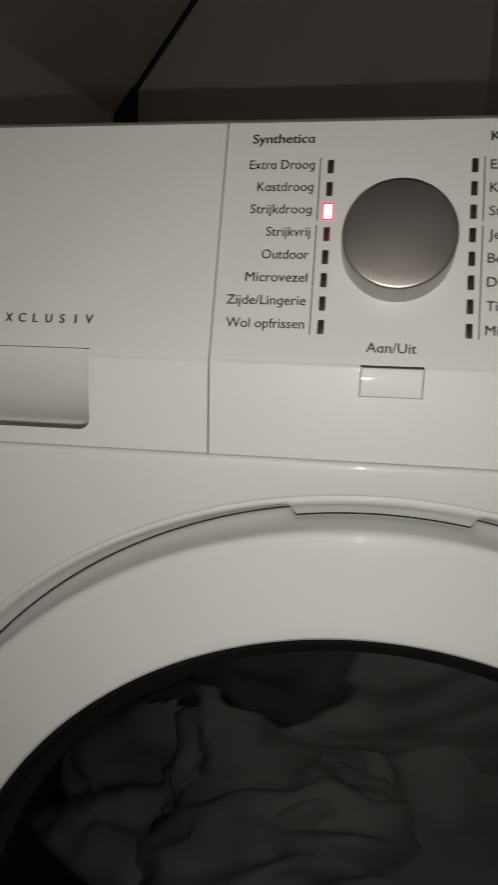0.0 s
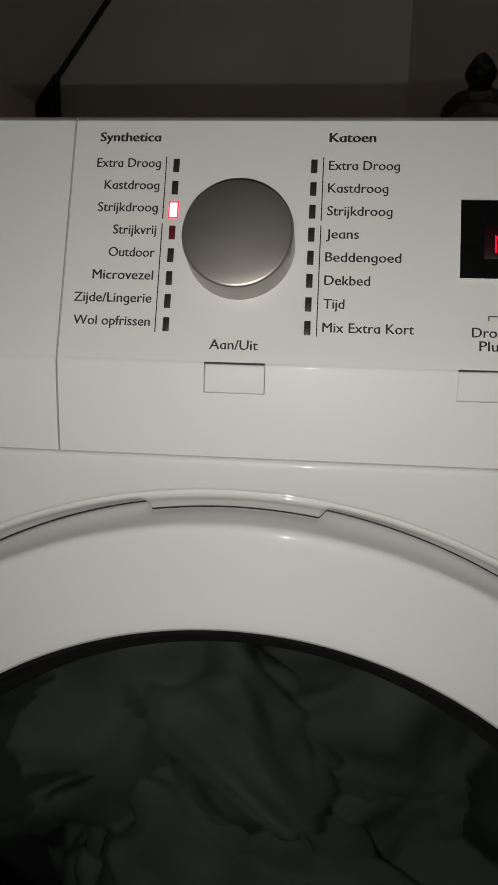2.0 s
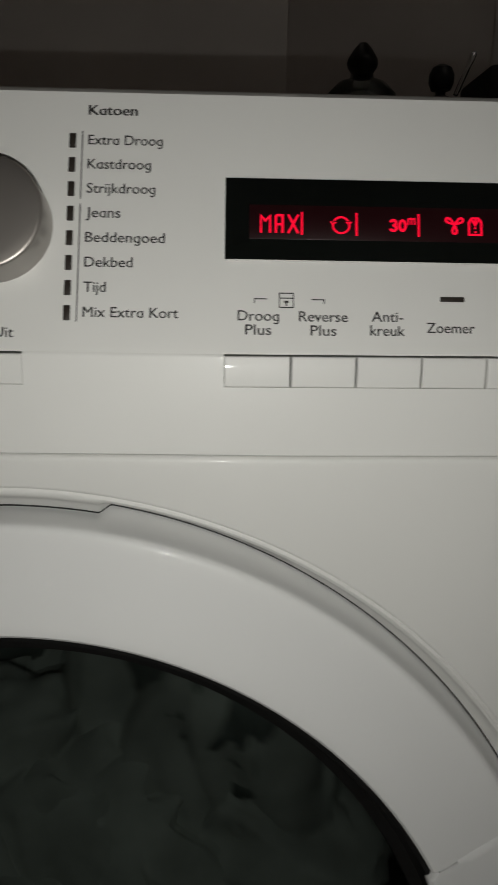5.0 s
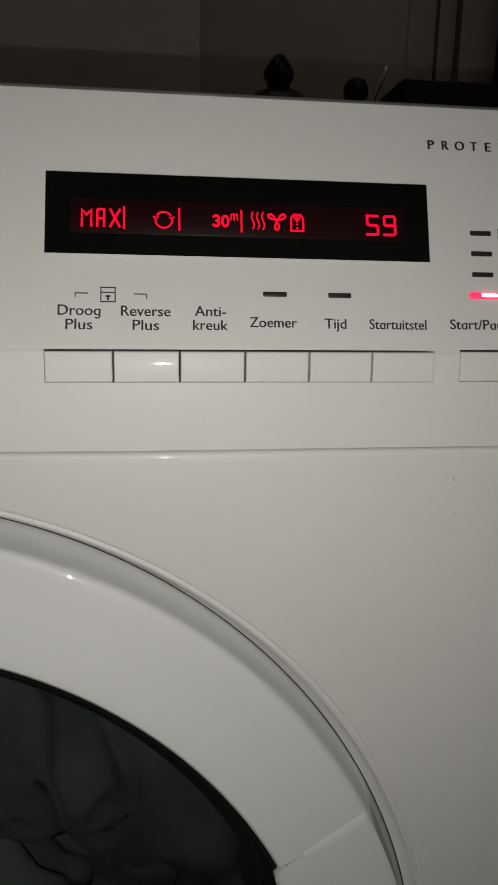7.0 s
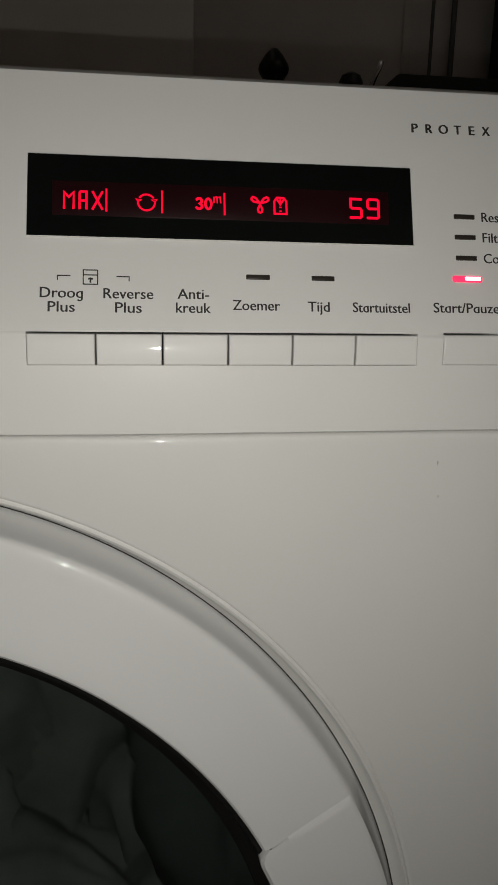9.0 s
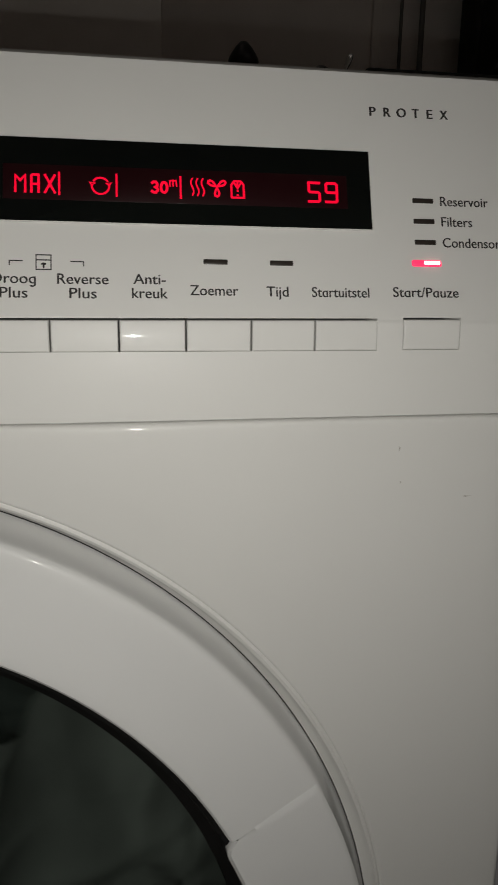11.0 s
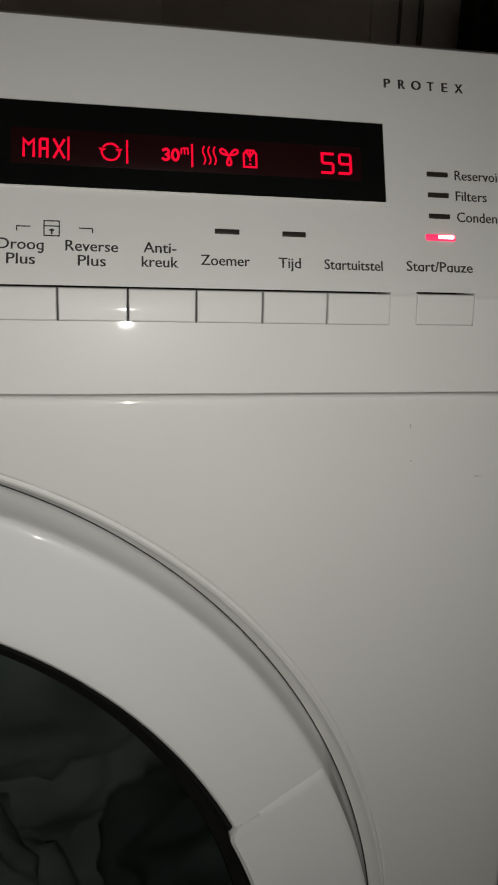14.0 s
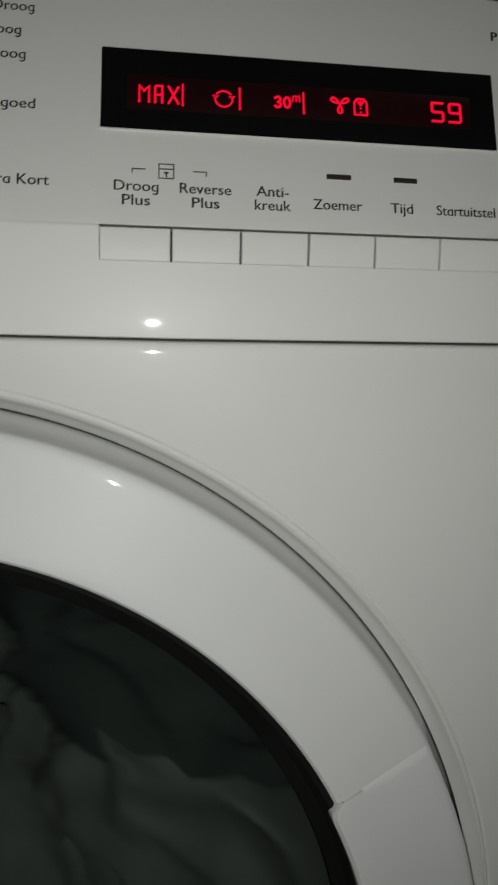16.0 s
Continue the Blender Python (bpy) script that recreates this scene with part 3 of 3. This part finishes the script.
    for text, width, v in zip(("Extra Droog", "Kastdroog", "Strijkdroog", "Strijkvrij", "Outdoor", "Microvezel", "Zijde/Lingerie", "Wol opfrissen"),
                              (0.0256, 0.0219, 0.0239, 0.0171, 0.0182, 0.0239, 0.0306, 0.0301), vs):
        word(text, -0.0334, v + 0.0010, width, cap, d, INK, "r")
    for text, width, v in zip(("Extra Droog", "Kastdroog", "Strijkdroog", "Jeans", "Beddengoed", "Dekbed", "Tijd", "Mix Extra Kort"),
                              (0.0269, 0.0228, 0.0246, 0.0123, 0.0284, 0.0171, 0.0078, 0.0338), vs):
        word(text, 0.0326, v + 0.0004, width, cap, d, INK)
    word("Aan/Uit", -0.0006, 0.0835, 0.0184, cap, d, INK, "c")
    mids = [0.0831 + (i + 0.5) * pitch - shift for i, shift in enumerate((0.0, 0.0002, 0.0007, 0.0014, 0.0019, 0.0018))]
    for text, m, v, width in (("Droog", 0, 0.0908, 0.0147), ("Plus", 0, 0.0857, 0.0092), ("Reverse", 1, 0.0908, 0.0174), ("Plus", 1, 0.0857, 0.0092), ("Anti-", 2, 0.0911, 0.0112), ("kreuk", 2, 0.0860, 0.0124),
                              ("Zoemer", 3, 0.0873, 0.0172), ("Tijd", 4, 0.0872, 0.0080), ("Startuitstel", 5, 0.0872, 0.0216)):
        word(text, mids[m], v, width, cap, d, INK, "c")
    word("Start/Pauze", 0.2432, 0.0876, 0.0256, cap, d, INK, "c")
    for text, v, width in (("Reservoir", 0.1234, 0.0192), ("Filters", 0.1153, 0.0123), ("Condensor", 0.1071, 0.0230)):
        word(text, 0.2511, v, width, cap, d, INK)
    for i, (ch, wide) in enumerate(zip("PROTEX", (0.0023, 0.0025, 0.0036, 0.0026, 0.0021, 0.0030))):
        word(ch, 0.2262 + i * 0.0057, 0.1583, wide, 0.0036, d, INK, "c", 1)
    for i, (ch, wide) in enumerate(zip("XCLUSIV", (0.0030, 0.0031, 0.0021, 0.0027, 0.0021, 0.0006, 0.0030))):
        word(ch, -0.1533 + i * 0.0057, 0.0914, wide, 0.0036, d, INK, "c", 1)
    for x, v, wide in ((0.1647, 0.0979, 0.0088), (0.1888, 0.0979, 0.0086), (0.2443, 0.1234, 0.0083), (0.2443, 0.1153, 0.0083), (0.2443, 0.1071, 0.0083)):
        part("indicator_lamp", box(-wide / 2, wide / 2, -0.00035, 0.001, -0.00095, 0.00095, 0.0003), LAMP_OFF, d, at=PANEL @ pose(x, 0, v))
    o = part("start_lamp", box(-0.0060, 0.0060, -0.0006, 0.001, -0.0014, 0.0014, 0.0010, 3), LAMP_PINK, d, "lit pink-red start lamp", at=PANEL @ pose(0.2443, 0, 0.0989))
    part("lamp_core", box(-0.0012, 0.0050, -0.0008, -0.0004, -0.0007, 0.0007, 0.0004, 3), LAMP_ON, o)
    # child-lock mark over the first two buttons
    bm = bmesh.new()
    stroke(bm, [(0.1024, 0.0940), (0.1074, 0.0940), (0.1074, 0.0992), (0.1024, 0.0992)], 0.0004, True)
    stroke(bm, [(0.1024, 0.0974), (0.1074, 0.0974)], 0.0004)
    stroke(bm, [(0.1049, 0.0962), (0.1049, 0.0948)], 0.0006)
    stroke(bm, [(0.1043, 0.0960), (0.1055, 0.0960)], 0.0006)
    part("lock_mark", bm, INK, d, at=PANEL @ pose(0, -0.00005, 0))
    for a, b in ((0.0935, 0.0978), (0.1184, 0.1141)):
        part("bracket_mark", stroke(bmesh.new(), [(a, 0.0955), (a, 0.0970), (b, 0.0970)], 0.0004), INK, d, at=PANEL @ pose(0, -0.00005, 0))
    heat = display(d)
    door(d)
    for x, z, a, b in ((0.2365, 0.7052, 0.0004, 0.0012), (0.2378, 0.6915, 0.0004, 0.0006), (0.2660, 0.6850, 0.0022, 0.0003)):
        part("scuff", turned([(0.0, -0.00006), (1.0, -0.00004)], 14, bend=lambda q, i, r, y: (r * (0.7 + 0.3 * math.sin(3 * q + 1)), y)), SCUFF, d, "faint grey scuff", at=pose(x, 0, z) @ Matrix.Diagonal((a, 1, b, 1)))
    drum = part("drum", turned([(0.262, 0.13), (0.270, 0.14), (0.270, 0.53), (0.0, 0.54)], 64), STEEL, d, "steel drum", at=DOOR_AT)
    for i in range(3):
        bm = prism([(0.15, 0.0), (0.5, 0.0), (0.48, 0.05), (0.17, 0.05)], -0.02, 0.02)
        a = radians(120 * i)
        part("lifter", bm, STEEL, drum, at=pose(0, 0, 0, 0, 120 * i, 0) @ pose(0, 0, -0.268))
    # collar coloured near-black for the shade between opening and drum
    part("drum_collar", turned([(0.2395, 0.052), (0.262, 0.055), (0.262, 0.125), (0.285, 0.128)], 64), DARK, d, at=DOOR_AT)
    return d, drum, heat


def display(d):
    s = part("display", box(0.0826, 0.2238, -0.0006, 0.004, 0.1112, 0.1420, 0.0005), SCREEN, d, "black glass display strip", at=PANEL)
    # thin white line added for the highlight along the display's edge
    part("display_edge_glint", stroke(bmesh.new(), [(0.0825, 0.1111), (0.2239, 0.1111), (0.2239, 0.1421), (0.0825, 0.1421)], 0.00035, True, 0.0007), WHITE_PLASTIC, s, "fine white line for the edge highlight")
    part("lit_field", box(0.0914, 0.2146, -0.00075, -0.0004, 0.1190, 0.1318, 0.0001), BACKLIT, s)
    face, w = pose(0, -0.0008, 0), 0.00085
    lo, hi = 0.1216, 0.1279

    def sign(*lines, width=w):
        bm = bmesh.new()
        for pts, closed in lines:
            stroke(bm, pts, width, closed)
        return part("segment", bm, RED_GLOW, s, at=face)

    sign(([(0.0956, lo), (0.0956, hi - 0.0004), (0.0972, hi - 0.0022), (0.0989, hi - 0.0004), (0.0989, lo)], False))
    sign(([(0.1010, lo), (0.1010, hi - 0.0004), (0.1014, hi), (0.1034, hi), (0.1034, lo)], False), ([(0.1010, 0.1245), (0.1034, 0.1245)], False))
    sign(([(0.1056, lo), (0.1089, hi)], False), ([(0.1056, hi), (0.1089, lo)], False))
    for x in (0.1104, 0.1302, 0.1528):
        sign(([(x, 0.1210), (x, 0.1290)], False), width=0.0007)
    # two arrows chasing each other round a ring
    cx, cz, r = 0.1246, 0.1246, 0.0030
    sign((arc(cx, cz, r, 38, 142), False), (arc(cx, cz, r, 172, 368, 18), False), width=0.0007)
    sign(([(cx - 0.0038, cz + 0.0012), (cx - 0.0030, cz + 0.0002), (cx - 0.0018, cz + 0.0010)], True), width=0.0004)
    sign(([(cx + 0.0038, cz + 0.0012), (cx + 0.0030, cz + 0.0002), (cx + 0.0018, cz + 0.0010)], True), width=0.0004)
    z0, z1, zm = 0.1229, 0.1268, 0.12485
    sign(([(0.1427, z1 - 0.0004), (0.1432, z1), (0.1440, z1), (0.1445, z1 - 0.0006), (0.1445, zm + 0.0006), (0.1438, zm), (0.1446, zm - 0.0006), (0.1446, z0 + 0.0006), (0.1440, z0), (0.1431, z0), (0.1426, z0 + 0.0004)], False), width=0.00095)
    sign(([(0.1469 + 0.0011 * math.cos(radians(a)), zm + 0.00195 * math.sin(radians(a))) for a in range(0, 360, 24)], True), width=0.00095)
    sign(([(0.1490, 0.1254), (0.1490, 0.1274)], False), ([(0.1490, 0.1273), (0.1500, 0.1276), (0.1502, 0.1254)], False), ([(0.1502, 0.1273), (0.1512, 0.1276), (0.1514, 0.1254)], False), width=0.0005)
    # fan of three blades
    cx, cz = 0.1659, 0.1257
    for a, reach in ((146, 0.0037), (34, 0.0037), (270, 0.0036)):
        ux, uz = math.cos(radians(a)), math.sin(radians(a))
        sign(([(cx + ux * reach * l - uz * q * 0.0008, cz + uz * reach * l + ux * q * 0.0008) for l, q in ((0.08, 0), (0.35, 0.55), (0.65, 1.0), (0.92, 0.75), (1.0, 0.0), (0.92, -0.75), (0.65, -1.0), (0.35, -0.55))], True), width=0.0008)
    # shirt
    a, b, m = 0.1712, 0.1757, 0.17345
    lo, hi = 0.1219, 0.1281
    sign(([(a, lo), (a, hi - 0.0014), (a + 0.0010, hi), (b - 0.0010, hi), (b, hi - 0.0014), (b, lo)], True), width=0.00075)
    sign(([(a + 0.0009, hi - 0.0005), (m, hi - 0.0026), (b - 0.0009, hi - 0.0005)], False), ([(m, hi - 0.0006), (m, hi - 0.0020)], False), width=0.0007)
    sign(([(m - 0.00015, lo + 0.0010), (m + 0.00015, lo + 0.0010)], False), ([(m - 0.00015, lo + 0.0025), (m + 0.00015, lo + 0.0025)], False), width=0.0006)
    # minutes left
    lo, hi, zm, q = 0.1214, 0.1286, 0.1250, 0.0005
    sign(([(0.2040, hi), (0.2000, hi), (0.2000, zm + q), (0.2000 + q, zm), (0.2040 - q, zm), (0.2040, zm - q), (0.2040, lo + q), (0.2040 - q, lo), (0.1999, lo)], False), width=0.0010)
    sign(([(0.2106, zm), (0.2065 + q, zm), (0.2065, zm + q), (0.2065, hi - q), (0.2065 + q, hi), (0.2106 - q, hi), (0.2106, hi - q), (0.2106, lo + q), (0.2106 - q, lo), (0.2064, lo)], False), width=0.0010)
    bm = bmesh.new()
    for i in range(3):
        x = 0.1570 + i * 0.0019
        stroke(bm, [(x + 0.0005 * math.sin(q * 1.05), 0.1222 + q * 0.00106) for q in range(7)], 0.00055)
    return part("heat_symbol", bm, RED_GLOW, s, "glowing red heat symbol that comes and goes", at=face)


def door(d):
    at = DOOR_AT
    ring = part("door", turned(DOOR_PROFILE, 160, HANDLE[1] + 0.0015, HANDLE[0] - 0.0015 + 2 * math.pi), DOOR_WHITE, d, "white round door ring with a smoked glass", at=at)
    hp = [(r - 0.0003, y) for r, y in DOOR_PROFILE[:17]]
    hp += [(0.1985, -0.0057), (0.1942, -0.0066), (0.1902, -0.0071), (0.1886, -0.0056), (0.1882, -0.0020), (0.1882, 0.0060)]
    h0, h1 = HANDLE

    def soften(a, i, r, y):
        # rounded inner corners, and outer edge that draws in from the ring
        e = min(a - h0, h1 - a) * 0.19
        if r < 0.2 and e < 0.006:
            r += (0.006 - math.sqrt(max(0.0, 0.006 ** 2 - (0.006 - e) ** 2))) * 0.9
        if 2 < i < 9:
            r -= 0.0014 * min(1.0, max(0.0, (e - 0.001) / 0.02))
        if e < 0.0014:
            y += 0.0009 * (1 - e / 0.0014) ** 2
        return r, y

    part("handle", turned(hp, 96, *HANDLE, bend=soften), DOOR_WHITE, ring, "white grip plate set into the door ring")
    part("door_backing", turned([(0.2384, 0.045), (0.228, 0.050), (0.186, 0.050), (0.186, 0.016)], 96), DARK, ring)
    part("door_core", turned([(0.2340, 0.044), (0.2335, 0.0200), (0.2290, 0.0020), (0.2200, 0.0005), (0.2000, -0.0030), (0.1955, -0.0034), (0.1930, -0.0005), (0.1930, 0.0100)], 32, HANDLE[0] - 0.02, HANDLE[1] + 0.02), DOOR_WHITE, ring)
    part("gasket", turned([(0.1923, -0.0018), (0.1913, -0.0030), (0.1898, -0.0027), (0.1880, 0.0014), (0.1855, 0.0085), (0.1800, 0.0120), (0.1790, 0.0145), (0.1925, 0.0160)], 128), RUBBER, ring, "black rubber gasket")
    part("glass", turned([(0.0, 0.0040), (0.05, 0.0046), (0.10, 0.0066), (0.15, 0.0098), (0.1815, 0.0128)], 96), GLASS, ring, "dark smoked door glass", smooth=180)


def laundry():
    """Damp cloths that tumble in the drum."""
    made = []
    rnd = random.Random(4)
    for i in range(20):
        bm = bmesh.new()
        bmesh.ops.create_icosphere(bm, subdivisions=5, radius=1.0)
        sx, sy, sz = rnd.uniform(0.085, 0.14), rnd.uniform(0.05, 0.07), rnd.uniform(0.07, 0.095)
        off = Vector((i * 7.3, i * 3.1, i * 1.7))
        for v in bm.verts:
            p = v.co.copy()
            # folds run along the cloth, pinched here and there, with finer creases across them
            q = Vector((p.x * 0.55, p.y * 1.3, p.z * 1.3)) + off
            q += noise.noise_vector(p * 1.1 + off) * 0.45
            ridge = 1 - abs(noise.noise(q * 1.9)) * 2.4
            crease = 1 - abs(noise.noise(q * 4.3 + off)) * 2.6
            k = 0.92 + 0.30 * noise.noise(p * 0.9 + off) + 0.17 * ridge + 0.045 * crease
            v.co = Vector((p.x * sx * k, p.y * sy * k, p.z * sz * k)) + noise.noise_vector(p * 1.3 + off * 2) * 0.022
        dark = i % 4 == 3
        made.append(solid("laundry_cloth", bm, CLOTH_DARK if dark else CLOTH, "crumpled dark grey cloth tumbling in the drum" if dark else "crumpled light grey cloth tumbling in the drum", "laundry", smooth=180, group="laundry in the drum"))
    return made


def torch():
    t = thing("phone_torch", "small lit white torch lamp of the phone that films", "torch")
    part("lamp", turned([(0.0013 * math.sin(radians(15 * k)), -0.0013 * math.cos(radians(15 * k))) for k in range(7)], 24), TORCH_LIGHT, t, at=pose(0, 0, 0, 90, 0, 0))
    part("lamp_ring", turned([(0.0030, -0.0004), (0.0042, -0.0004), (0.0042, 0.0015), (0.0, 0.0015)], 24), PHONE, t, at=pose(0, 0, 0, 90, 0, 0))
    return t


def neighbour():
    c = thing("cabinet", "plain grey-white cabinet standing beside the dryer", "cabinet", pose(0.5420, 0, 0))
    part("body", box(-0.24, 0.24, 0.052, 0.60, 0.05, 0.80, 0.002), GREY_PAINT, c)
    part("door", box(-0.24, 0.24, 0.030, 0.050, 0.055, 0.798, 0.003), GREY_PAINT, c)
    part("plinth", box(-0.235, 0.235, 0.08, 0.58, 0.0, 0.05), GREY_PAINT, c)


room()
alcove()
neighbour()
machine, drum, heat_symbol = dryer()
cloths = laundry()
lamp = torch()


def motions():
    # the torch goes with the phone
    walk(lamp, [(t, pose(x, y, z, rx, ry, rz) @ pose(*TORCH_AT)) for t, x, y, z, rx, ry, rz in PATH])
    # the drum turns, about three quarters of a turn a second
    rate = 270.0
    steps = [i * 0.25 for i in range(65)]
    walk(drum, [(t, DOOR_AT @ pose(0, 0, 0, 0, rate * t, 0)) for t in steps])
    rnd = random.Random(11)
    for i, ob in enumerate(cloths):
        ph, r0, y0 = 137.5 * i + rnd.uniform(-20, 20), 0.05 + 0.055 * (i % 4), 0.100 + 0.040 * (i % 5)
        r0 = 0.02 if i == 0 else r0
        spin, e0, e1 = rnd.uniform(80, 130), rnd.uniform(0, 360), rnd.uniform(0, 360)
        rows = []
        for t in steps:
            a = radians(ph + 150 * t)
            x = r0 * math.cos(a)
            z = -0.03 + r0 * 0.9 * math.sin(a)
            rows.append((t, pose(-x, y0, DOOR_Z + z, e0, e1 + spin * t, 0)))
        walk(ob, rows)
    # the heat symbol sinks behind the dark glass while it is out
    on, off = pose(0, -0.0008, 0), pose(0, 0.0012, 0)
    rows, state = [(0.0, off)], off
    for t, m in HEAT:
        m = on if m else off
        rows += [(t - 0.04, state), (t, m)]
        state = m
    walk(heat_symbol, rows + [(16.0, state)])


HEAT = [(1.1, 1), (3.1, 0), (5.1, 1), (7.1, 0), (9.1, 1), (11.1, 0), (13.1, 1), (15.1, 0)]
motions()
